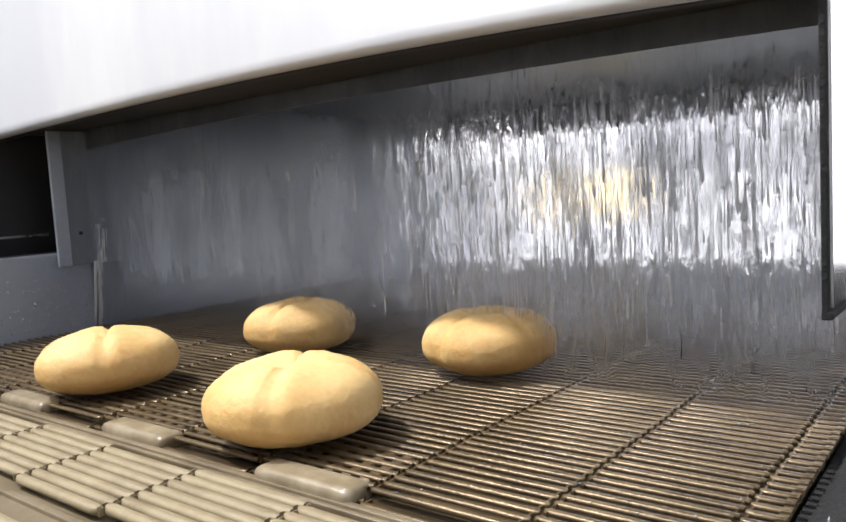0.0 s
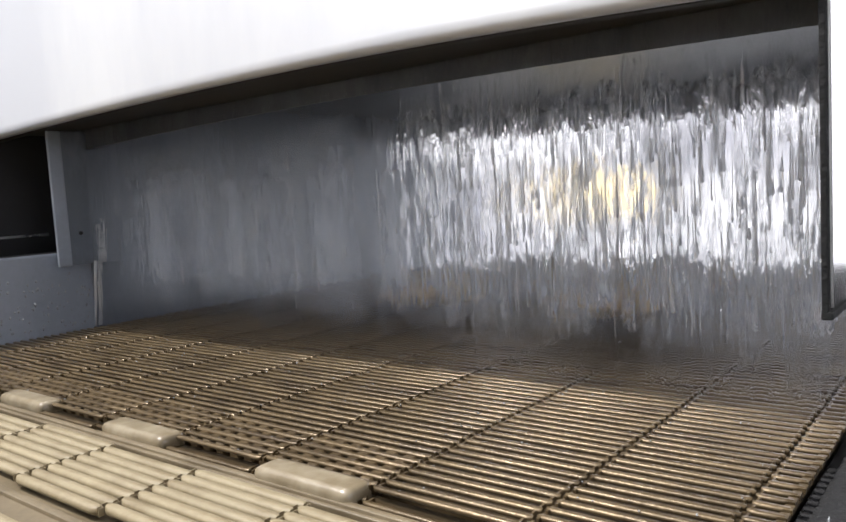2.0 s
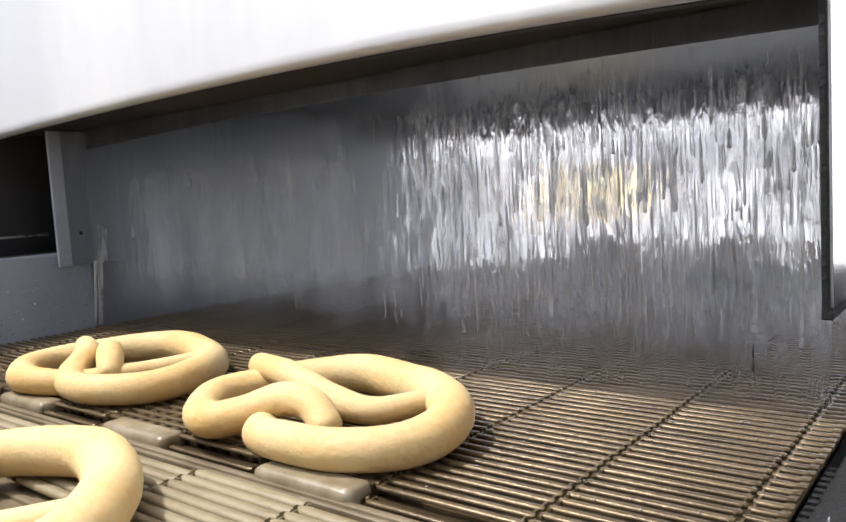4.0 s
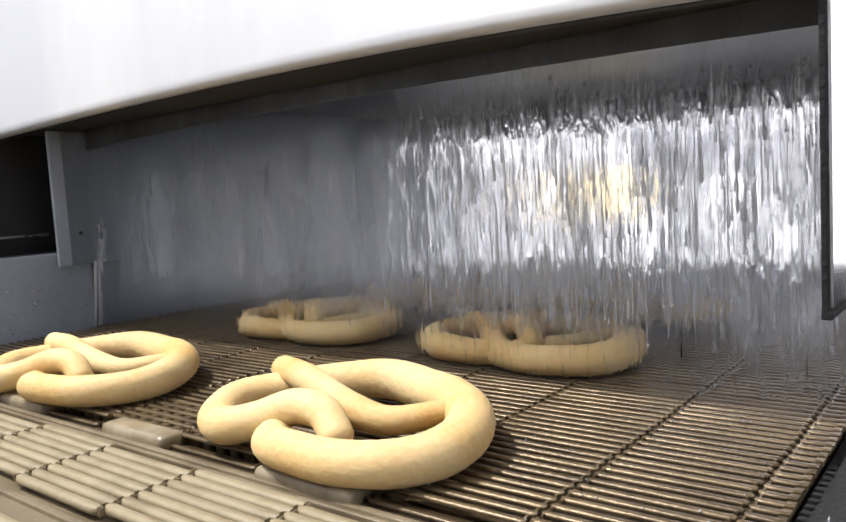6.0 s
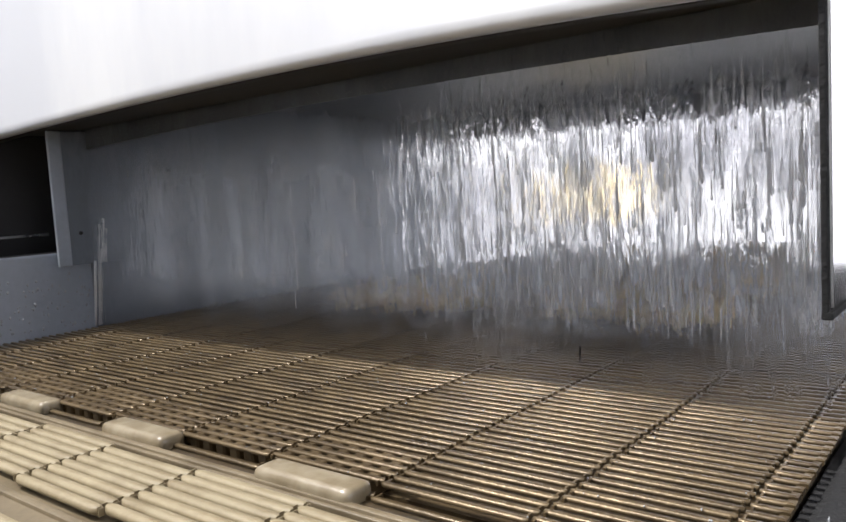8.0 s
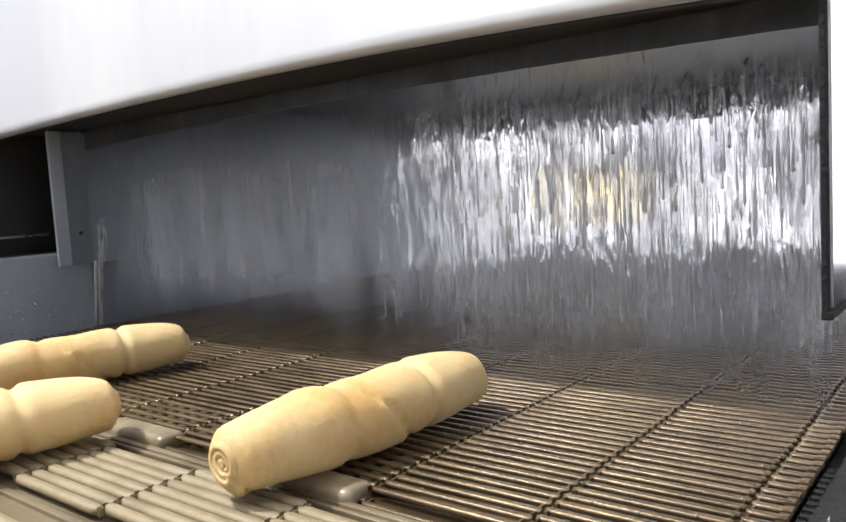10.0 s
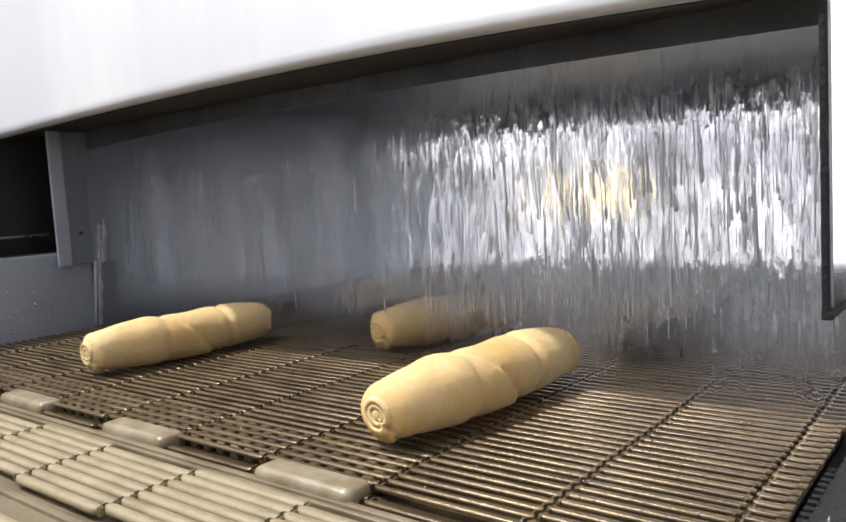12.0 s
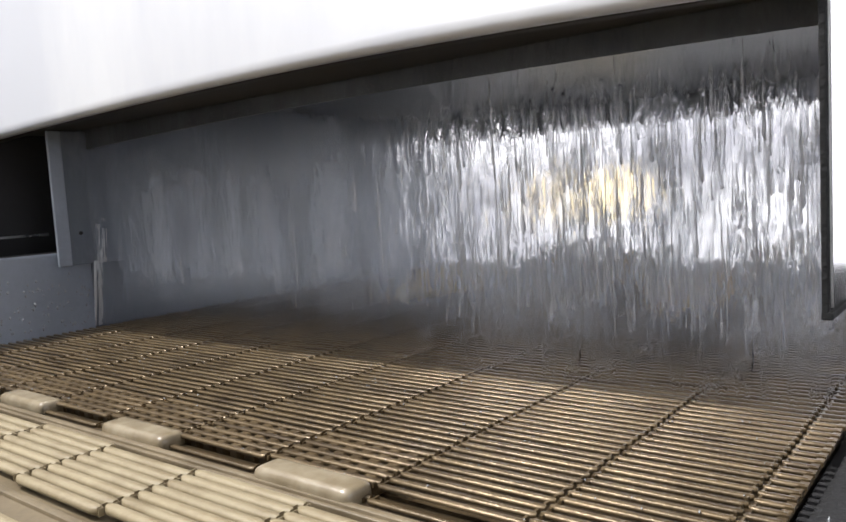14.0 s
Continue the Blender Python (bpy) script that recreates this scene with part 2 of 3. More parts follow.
DROPS.node_tree.nodes["Principled BSDF"].inputs["Transmission Weight"].default_value = 0.5
DROPS.node_tree.nodes["Principled BSDF"].inputs["IOR"].default_value = 1.33
DAYLIGHT, SIDE_FILL = distance_glow("window_daylight", 2.9), distance_glow("side_fill_glow", 3.0)
POLISHED = material("polished_steel", (0.80, 0.80, 0.82), 0.14, metal=0.95, scale=20, rough_to=0.24)
LAMP_GLOW = glow("warm_lamp_glow", (1.0, 0.80, 0.46), 3.6)


# ---- mesh helpers ----
def part(name, bm, mat, parent=None, label="", smooth=False, kind=""):
    me = bpy.data.meshes.new(name)
    bm.to_mesh(me)
    bm.free()
    me.materials.append(mat)
    if smooth:
        for p in me.polygons:
            p.use_smooth = True
    ob = new(name, me)
    ob.parent = parent
    return tagged(ob, label=label, kind=kind)


def thing(name, label, category, group="", kind=""):
    return tagged(new(name), label=label, category=category, group=group, kind=kind)


def add_box(bm, lo, hi, bevel=0.0, segments=2):
    made = bmesh.ops.create_cube(bm, size=1)["verts"]
    bmesh.ops.transform(bm, verts=made, matrix=Matrix.LocRotScale([(a + b) / 2 for a, b in zip(lo, hi)], None, [abs(b - a) for a, b in zip(lo, hi)]))
    if bevel:
        edges = {e for v in made for e in v.link_edges}
        bmesh.ops.bevel(bm, geom=list(edges), offset=bevel, segments=segments, affect="EDGES", profile=0.6)
    return bm


def box(lo, hi, bevel=0.0, segments=2):
    return add_box(bmesh.new(), lo, hi, bevel, segments)


def add_sweep(bm, path, radii, sides=14, flat=1.0, cap=True):
    """A tube along a path of Vectors; radii per point; flat squeezes it upright."""
    rings = []
    for i, p in enumerate(path):
        a, b = path[max(i - 1, 0)], path[min(i + 1, len(path) - 1)]
        d = (b - a).normalized()
        s = d.cross(Vector((0, 0, 1)))
        s = s.normalized() if s.length > 1e-4 else Vector((1, 0, 0))
        u = s.cross(d).normalized()
        r = radii[i]
        rings.append([bm.verts.new(p + s * r * math.cos(k * math.tau / sides) + u * r * flat * math.sin(k * math.tau / sides)) for k in range(sides)])
    for a, b in zip(rings, rings[1:]):
        for k in range(sides):
            bm.faces.new((a[k], a[(k + 1) % sides], b[(k + 1) % sides], b[k]))
    if cap:
        bm.faces.new(rings[0][::-1])
        bm.faces.new(rings[-1])
    return bm


def glide(points, steps=6):
    """Catmull-Rom through rows of numbers."""
    pts = [np.array(p, float) for p in points]
    pts = [2 * pts[0] - pts[1]] + pts + [2 * pts[-1] - pts[-2]]
    out = []
    for a, b, c, d in zip(pts, pts[1:], pts[2:], pts[3:]):
        for k in range(steps):
            t = k / steps
            out.append(0.5 * (2 * b + (c - a) * t + (2 * a - 5 * b + 4 * c - d) * t * t + (3 * b - a - 3 * c + d) * t ** 3))
    return out + [pts[-2]]


# ---- the machine ----
X_NEAR, X_FAR = -0.052, -0.640      # belt edges
Y_HAND, Y_CURTAIN, Y_EXIT = 0.168, 0.352, 0.90
HOOD_Y, HOOD_Z = 0.285, 0.1705

tagged(part("wall_far", box((X_FAR - 0.012, -1.9, -0.16), (X_FAR, 0.3400, 0.067), 0.0015), WALL_STEEL),
       "grey steel side wall of the lye tunnel with splashes", "wall", kind="structure")
tagged(part("ledge_far", box((X_FAR - 0.05, -1.9, 0.060), (X_FAR - 0.014, 0.95, 0.0665)), NEAR_BLACK), "dark ledge behind the steel side wall", "ledge", kind="structure")
tagged(part("trim_far", box((X_FAR - 0.056, -1.9, 0.0815), (X_FAR - 0.051, 0.33, 0.0835), 0.0005), TRIM), "thin bright steel edge above the side wall", "trim", kind="structure")
tagged(part("wall_back_far", box((X_FAR - 0.075, 0.10, -0.16), (X_FAR - 0.058, 0.95, 0.19)), NEAR_BLACK), "dark upper side panel behind the wall", "wall", kind="structure")
tagged(part("wall_inner_far", box((X_FAR - 0.012, 0.3402, -0.16), (X_FAR, 0.95, 0.54)), INNER_STEEL), "darker grey wet inner wall of the lye tunnel", "wall", kind="structure")

hood = thing("machine_hood", "white satin steel hood over the lye bath", "hood")


def sag(x):
    """The long front sheet bows: its ends hang a few millimetres lower."""
    d = x + 0.355
    return -(0.095 if d > 0 else 0.052) * min(d * d, 0.12)


def bowed(ring, flat_above):
    """A folded sheet across the machine, given by its section (y, z); what lies under flat_above takes the bow."""
    bm = bmesh.new()
    rows = []
    for i in range(49):
        x = X_FAR - 0.30 + (0.30 - 0.046 - X_FAR) * i / 48
        rows.append([bm.verts.new((x, p, q + (sag(x) if q < flat_above else 0))) for p, q in ring])
    n = len(ring)
    for a, b in zip(rows, rows[1:]):
        for k in range(n):
            bm.faces.new((a[k], b[k], b[(k + 1) % n], a[(k + 1) % n])).smooth = True
    bm.faces.new(rows[0])
    bm.faces.new(rows[-1][::-1])
    bmesh.ops.recalc_face_normals(bm, faces=bm.faces)
    return bm


def edge_section(outer, inner):
    """Front sheet with a crease and a rolled lower edge."""
    ring = [(HOOD_Y + inner, 0.56), (HOOD_Y - outer, 0.56), (HOOD_Y - outer, HOOD_Z + 0.0085), (HOOD_Y - outer - 0.0006, HOOD_Z + 0.0075)]
    for k in range(9):
        a = math.pi / 2 * k / 8
        ring.append((HOOD_Y - outer - 0.0006 + 0.0034 * (1 - math.cos(a)), HOOD_Z + 0.0034 * (1 - math.sin(a))))
    return ring + [(HOOD_Y + 0.0030, HOOD_Z), (HOOD_Y + 0.0030, HOOD_Z + 0.0010), (HOOD_Y + inner, HOOD_Z + 0.0010)]


part("front_panel", bowed(edge_section(0.003, 0.0), 0.3), HOOD_STEEL, hood)
part("lip", bowed([(HOOD_Y + 0.0032, HOOD_Z + 0.0004), (HOOD_Y + 0.014, HOOD_Z + 0.0004), (HOOD_Y + 0.014, HOOD_Z + 0.0026), (HOOD_Y + 0.0032, HOOD_Z + 0.0026)], 0.3), BROWN_SHEET, hood, "folded lip with shade in its brown colour")
part("underside", box((X_FAR - 0.05, HOOD_Y + 0.0145, HOOD_Z + 0.0005), (-0.052, Y_CURTAIN - 0.0108, HOOD_Z + 0.003)), BROWN_SHEET, hood, "brown black underside with shade in its colour")
part("roof", box((X_FAR - 0.07, Y_CURTAIN + 0.0595, 0.197), (-0.052, 0.95, 0.20)), DARK_STEEL, hood, "dark steel tunnel roof")
part("top", box((X_FAR - 0.30, HOOD_Y + 0.001, 0.55), (-0.046, 0.95, 0.556)), HOOD_STEEL, hood)
bm = bmesh.new()
rows = []
for i in range(31):
    x = X_FAR + 0.001 + (-0.054 - X_FAR) * i / 30
    foot = 0.1602 - 0.055 * (x + 0.30) ** 2
    rows.append([bm.verts.new((x, Y_CURTAIN + p, q)) for p, q in ((-0.0105, foot), (-0.0075, foot), (-0.0075, 0.30), (-0.0105, 0.30))])
for a, b in zip(rows, rows[1:]):
    for k in range(4):
        bm.faces.new((a[k], b[k], b[(k + 1) % 4], a[(k + 1) % 4]))
bm.faces.new(rows[0])
bm.faces.new(rows[-1][::-1])
bmesh.ops.recalc_face_normals(bm, faces=bm.faces)
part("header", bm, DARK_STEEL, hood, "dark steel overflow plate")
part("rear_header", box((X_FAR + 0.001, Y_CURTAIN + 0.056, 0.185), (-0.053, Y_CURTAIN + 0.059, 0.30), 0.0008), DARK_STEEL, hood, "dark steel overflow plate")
part("side_plate", box((-0.0512, HOOD_Y + 0.0035, 0.0515), (-0.049, 0.95, 0.55), 0.0008), POLISHED, hood, "bright steel side plate")
part("edge_seal", box((-0.0522, HOOD_Y + 0.0005, 0.050), (-0.0500, HOOD_Y + 0.0033, HOOD_Z - 0.002), 0.0006), RUBBER, hood, "dark rubber edge seal")
part("lower_edge", box((-0.0524, HOOD_Y + 0.0004, 0.0482), (-0.0486, 0.95, 0.0512), 0.0008), RUBBER, hood, "dark rubber lower edge")
# Unseen plate, added to keep stray light out of the hood.
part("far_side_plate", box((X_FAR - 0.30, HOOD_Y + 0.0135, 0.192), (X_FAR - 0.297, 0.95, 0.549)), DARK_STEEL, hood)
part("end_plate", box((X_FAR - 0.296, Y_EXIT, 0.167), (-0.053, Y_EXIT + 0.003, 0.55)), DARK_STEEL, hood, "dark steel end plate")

flap = thing("side_flap", "grey bent steel flap with water running down it", "steel flap")
bm = bmesh.new()
add_box(bm, (X_FAR + 0.006, 0.3192, 0.056), (X_FAR + 0.008, 0.372, HOOD_Z - 0.001), 0.0006)
# One bent sheet: darker plate and lighter fold put the light into colour.
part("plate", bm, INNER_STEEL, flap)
part("fold", box((X_FAR + 0.0065, 0.3072, 0.0555), (X_FAR + 0.0095, 0.3190, HOOD_Z - 0.001), 0.0014, 3), WALL_STEEL, flap, "pale folded front edge")
bm = bmesh.new()
bmesh.ops.create_cone(bm, cap_ends=True, segments=10, radius1=0.0018, radius2=0.0014, depth=0.0015, matrix=pose(X_FAR + 0.0088, 0.329, 0.083, 0, 90, 0))
part("rivet", bm, NEAR_BLACK, flap)

tagged(part("rail_near", box((-0.0495, -1.9, -0.16), (0.16, 0.95, -0.0055), 0.003), RUBBER), "black wet side rail with drops beside the belt", "rail", kind="structure")
tagged(part("lye_pan", box((X_FAR + 0.001, Y_HAND + 0.004, -0.16), (-0.0605, 0.95, -0.020)), PAN), "brown wet lye pan under the wire belt", "pan", kind="structure")
# Black box added for the shadow under the belt's near edge.
tagged(part("pan_side", box((-0.0600, Y_HAND + 0.004, -0.16), (-0.0500, 0.95, -0.022)), NEAR_BLACK), "black strip painted as the shade beside the lye pan", "channel", kind="structure")
tagged(part("support_sheet", box((X_FAR + 0.001, -1.9, -0.16), (-0.050, Y_HAND + 0.001, -0.0050)), PAN_PALE), "pale sheet under the infeed belt", "sheet", kind="structure")

# ---- hall that closes the place ----
tagged(part("floor", box((-4, -4, -0.98), (4, 5, -0.9)), HALL_FLOOR), "grey tiled bakery floor", "floor", kind="structure")
bm = bmesh.new()
add_box(bm, (-4, 5, -0.9), (-3.95, 5.1, 2.6))
add_box(bm, (2.2, 5, -0.9), (4, 5.1, 2.6))
add_box(bm, (-3.95, 5, -0.9), (2.2, 5.1, -0.6))
add_box(bm, (-3.95, 5, 1.6), (2.2, 5.1, 2.6))
tagged(part("wall_north", bm, HALL_WALL), "plain white bakery wall with a wide window", "wall", kind="structure")
tagged(part("wall_south", box((-4, -4.1, -0.9), (4, -4, 2.6)), HALL_WALL), "plain white bakery wall", "wall", kind="structure")
tagged(part("wall_west", box((-4.1, -4, -0.9), (-4, 5, 2.6)), HALL_WALL), "plain white bakery wall", "wall", kind="structure")
bm = bmesh.new()
add_box(bm, (4, -4, -0.9), (4.1, -1.0, 2.6))
add_box(bm, (4, 3.0, -0.9), (4.1, 5, 2.6))
add_box(bm, (4, -1.0, -0.9), (4.1, 3.0, 0.1))
add_box(bm, (4, -1.0, 2.0), (4.1, 3.0, 2.6))
# Unseen glowing panel, added as fill from the near side.
tagged(part("window_2", box((4.12, -1.1, 0.0), (4.14, 3.1, 2.1)), SIDE_FILL), "bright glowing panel in place of daylight behind the wall opening", "window", kind="structure")
tagged(part("wall_east", bm, HALL_WALL), "plain white bakery wall", "wall", kind="structure")
# Unseen ceiling; its opening is made up to let the sun through.
bm = bmesh.new()
add_box(bm, (-4, -4, 2.6), (-3.7, 5, 2.7))
add_box(bm, (0.4, -4, 2.6), (4, 5, 2.7))
add_box(bm, (-3.7, -4, 2.6), (0.4, -2.9, 2.7))
add_box(bm, (-3.7, -0.1, 2.6), (0.4, 5, 2.7))
tagged(part("ceiling", bm, HALL_WALL), "unseen white ceiling with an opening added for sun and sky", "ceiling", kind="structure")
window = tagged(part("window_1", box((-4.0, 5.12, -0.7), (2.3, 5.14, 1.7)), DAYLIGHT), "bright glowing panel in place of daylight behind the wall opening", "window", kind="structure")

lamp = thing("pendant_lamp", "warm yellow glowing lamp hanging beyond the tunnel exit", "lamp")
bm = bmesh.new()
bmesh.ops.create_uvsphere(bm, u_segments=20, v_segments=12, radius=0.075, matrix=pose(-0.69, 1.6, 0.075) @ Matrix.Diagonal((1, 1, 0.8, 1)))
part("globe", bm, LAMP_GLOW, lamp, smooth=True)
part("cord", box((-0.692, 1.598, 0.136), (-0.688, 1.602, 2.598)), NEAR_BLACK, lamp)

# ---- stand of the machine ----
stand = thing("machine_stand", "plain grey steel stand under the lye machine", "stand")
for y in (-1.8, -0.45, 0.90):
    for x in (-0.63, -0.09):
        part("leg", box((x, y, -0.9), (x + 0.04, y + 0.04, -0.161), 0.003), WALL_STEEL, stand)
for x in (-0.62, -0.08):
    part("beam", box((x, -1.759, -0.70), (x + 0.02, 0.899, -0.67), 0.002), WALL_STEEL, stand)

# ---- outfeed slope ----
SLOPE = radians(15)
outfeed = thing("outfeed_slope", "sloping steel outfeed chute behind the tunnel", "chute")
bm = bmesh.new()
add_box(bm, (X_FAR, 0, -0.012), (-0.05, 2.2, -0.002), 0.001)
ob = part("bed", bm, WALL_STEEL, outfeed)
ob.matrix_basis = pose(0, 0.955, 0, -15)
for x in (X_FAR + 0.03, -0.09):
    part("leg", box((x, 2.6, -0.9), (x + 0.03, 2.63, -0.46)), WALL_STEEL, outfeed)


# ---- transfer bars between the belts ----
for k in range(5):
    x0 = -0.5605 + 0.1135 * k
    back = (0.008, 0.0062, 0.0040, 0.0018, 0.0)[k]
    bm = box((x0 - 0.006, 0.1722 + back, -0.0098), (x0 + 0.044, 0.1868 + back * 0.8, 0.0014), 0.0040, 5)
    bar = part("transfer_bar", bm, BAR, smooth=True)
    tagged(bar, "pale worn plastic transfer bar between the two belts", "bar", "transfer bars")
tagged(part("gap_plate", box((X_FAR + 0.002, 0.1730, -0.014), (-0.054, 0.1768, -0.0026), 0.0012), PAN_PALE), "tan stained plate between the belt noses", "plate", kind="structure")
rail = part("transfer_rail", box((X_FAR + 0.002, 0.1702, -0.010), (-0.054, 0.1722, -0.0030), 0.0009, 3), PAN_PALE)
tagged(rail, "thin wet stained rail along the belt handover", "rail")

tagged(part("nose_rail", box((X_FAR + 0.002, 0.1165, -0.012), (-0.054, 0.1205, -0.0035), 0.0012), PAN_PALE), "brown stained rail between the supply and infeed belts", "rail")

# ---- comb that carries the belt round its nose ----
comb = thing("nose_comb", "brown stained steel comb under the belt's nose", "comb")
tooth = bmesh.new()
add_box(tooth, (-0.0031, 0.1905, -0.0085), (0.0031, 0.2215, -0.0009), 0.0009, 1)
first = part("tooth", tooth, WIRE, comb)
first.location.x = X_FAR + 0.010
for k in range(1, 49):
    t = new("tooth", first.data)
    t.parent, t.location.x = comb, X_FAR + 0.010 + 0.0093 * k
part("nose_bar", box((X_FAR + 0.003, 0.1790, -0.0135), (-0.054, 0.1903, -0.0048), 0.003, 3), PAN, comb, "brown black nose bar")
part("spine", box((X_FAR + 0.003, 0.198, -0.019), (-0.054, 0.204, -0.0087)), WIRE, comb)

# ---- dough ----
def bun_mesh():
    """A proved round bun: full sides, flat foot, a cross pressed into the top that runs down the sides."""
    bm = bmesh.new()
    bmesh.ops.create_uvsphere(bm, u_segments=72, v_segments=44, radius=1.0)
    for v in bm.verts:
        p = v.co.copy()
        ang = math.atan2(p.y, p.x)
        up = math.asin(max(-1.0, min(1.0, p.z))) / (math.pi / 2)
        rho = 0.0372 * max(0.0, 1 - abs(up) ** 2.4) ** (1 / 2.4)
        wob = 1 + 0.013 * math.sin(3 * ang + 0.6) + 0.010 * math.sin(5 * ang)
        q = Vector((rho * math.cos(ang) * wob, rho * math.sin(ang) * wob, 0.0155 + up * (0.0185 if up > 0 else 0.0150)))
        depth = max(0.0, min(1.0, up + 0.45)) ** 0.5
        out = Vector((q.x, q.y, (q.z - 0.010) * 1.6)).normalized()
        for a in (0.62, 2.13):
            d = abs(-math.sin(a) * q.x + math.cos(a) * q.y)
            q -= out * 0.0026 * math.exp(-(d / 0.0016) ** 2) * depth
            q += out * 0.0007 * math.exp(-((d - 0.0075) / 0.005) ** 2) * depth
        q += 0.0009 * noise.noise_vector(q * 55) + 0.0003 * noise.noise_vector(q * 210)
        q.z = max(q.z, 0.0006)
        v.co = q
    return bm


def roll_mesh(seed, piece):
    """A long rolled stick: its body with a wrap seam winding round it (piece 0), or one coiled end (-1, 1)."""
    bm = bmesh.new()
    n, sides, half = 90, 40, 0.0660
    rings = []
    for i in range(n + 1):
        s = i / n
        y = -half + 2 * half * s
        end = min(s, 1 - s)
        r = 0.0148 * (0.70 + 0.30 * min(1, end / 0.28) ** 0.7) * (1 - 0.35 * max(0, 1 - end / 0.03) ** 2)
        ring = []
        for k in range(sides):
            a = k * math.tau / sides
            # seam: a step that winds from one end to the other
            ph = (a / math.tau + s * 1.7 + 0.13 * seed) % 1.0
            step = 0.0020 * ph - 0.0016 * math.exp(-(min(ph, 1 - ph) / 0.03) ** 2)
            waist = -0.0022 * math.exp(-((s - 0.70) / 0.018) ** 2) - 0.0012 * math.exp(-((s - 0.36) / 0.025) ** 2)
            rr = r + step + waist
            p = Vector((rr * math.cos(a) * 1.06, y, 0.0150 + rr * math.sin(a) * 0.97))
            p += 0.0008 * noise.noise_vector(p * 70 + Vector((seed, 0, 0)))
            p.z = max(p.z, 0.0006)
            ring.append(bm.verts.new(p))
        rings.append(ring)
    for a, b in zip(rings, rings[1:]) if piece == 0 else ():
        for k in range(sides):
            bm.faces.new((a[k], b[k], b[(k + 1) % sides], a[(k + 1) % sides]))
    # coiled end faces: rings that step in and out
    for ring, way in ((rings[0], -1), (rings[-1], 1)):
        if way != piece:
            continue
        last = ring
        mid = sum((v.co for v in ring), Vector()) / sides
        for f, d in ((0.84, 0.0016), (0.66, 0.0016), (0.60, 0.0004), (0.54, 0.0014), (0.36, 0.0012), (0.30, 0.0001), (0.24, 0.0010), (0.08, 0.0010)):
            nxt = [bm.verts.new(mid + (v.co - mid) * f + Vector((0, way * d, 0))) for v in ring]
            for k in range(sides):
                q = (last[k], last[(k + 1) % sides], nxt[(k + 1) % sides], nxt[k])
                bm.faces.new(q if way < 0 else q[::-1])
            last = nxt
        bm.faces.new(last if way < 0 else last[::-1])
    bmesh.ops.delete(bm, geom=[v for v in bm.verts if not v.link_faces], context="VERTS")
    bmesh.ops.recalc_face_normals(bm, faces=bm.faces)
    return bm


PRETZEL_C = Vector((-0.225, 0.228, 0))
ROPE = [(-0.176, 0.247, 0.014, 0.0062), (-0.190, 0.230, 0.012, 0.0070), (-0.206, 0.210, 0.011, 0.0078), (-0.228, 0.190, 0.010, 0.0090), (-0.255, 0.182, 0.011, 0.0105),
        (-0.282, 0.197, 0.011, 0.0112), (-0.297, 0.230, 0.011, 0.0115), (-0.273, 0.264, 0.012, 0.0120), (-0.239, 0.281, 0.013, 0.0130), (-0.203, 0.272, 0.0125, 0.0128),
        (-0.170, 0.246, 0.0125, 0.0128), (-0.156, 0.214, 0.0115, 0.0120), (-0.166, 0.188, 0.0110, 0.0112), (-0.188, 0.177, 0.0105, 0.0106), (-0.213, 0.178, 0.0110, 0.0103),
        (-0.234, 0.193, 0.013, 0.0106), (-0.245, 0.211, 0.017, 0.0100), (-0.257, 0.226, 0.020, 0.0092), (-0.275, 0.240, 0.019, 0.0088), (-0.291, 0.252, 0.0175, 0.0080)]
WRAP = [(-0.249, 0.234, 0.015, 0.0080), (-0.238, 0.227, 0.021, 0.0088), (-0.226, 0.216, 0.0225, 0.0094), (-0.216, 0.207, 0.019, 0.0092), (-0.210, 0.201, 0.013, 0.0082)]

ROPE_B = [(-0.204, 0.197, 0.0125, 0.0085), (-0.216, 0.202, 0.0200, 0.0094), (-0.233, 0.203, 0.0205, 0.0098), (-0.250, 0.196, 0.0150, 0.0100), (-0.266, 0.190, 0.0115, 0.0104), (-0.285, 0.202, 0.0110, 0.0108)] + ROPE[6:15] + [(-0.230, 0.184, 0.0105, 0.0098), (-0.240, 0.196, 0.0098, 0.0088)]
WRAP_B = [(-0.178, 0.248, 0.0130, 0.0066), (-0.200, 0.228, 0.0105, 0.0080), (-0.224, 0.227, 0.0150, 0.0088), (-0.250, 0.236, 0.0210, 0.0090), (-0.272, 0.246, 0.0215, 0.0090), (-0.296, 0.258, 0.0205, 0.0084)]


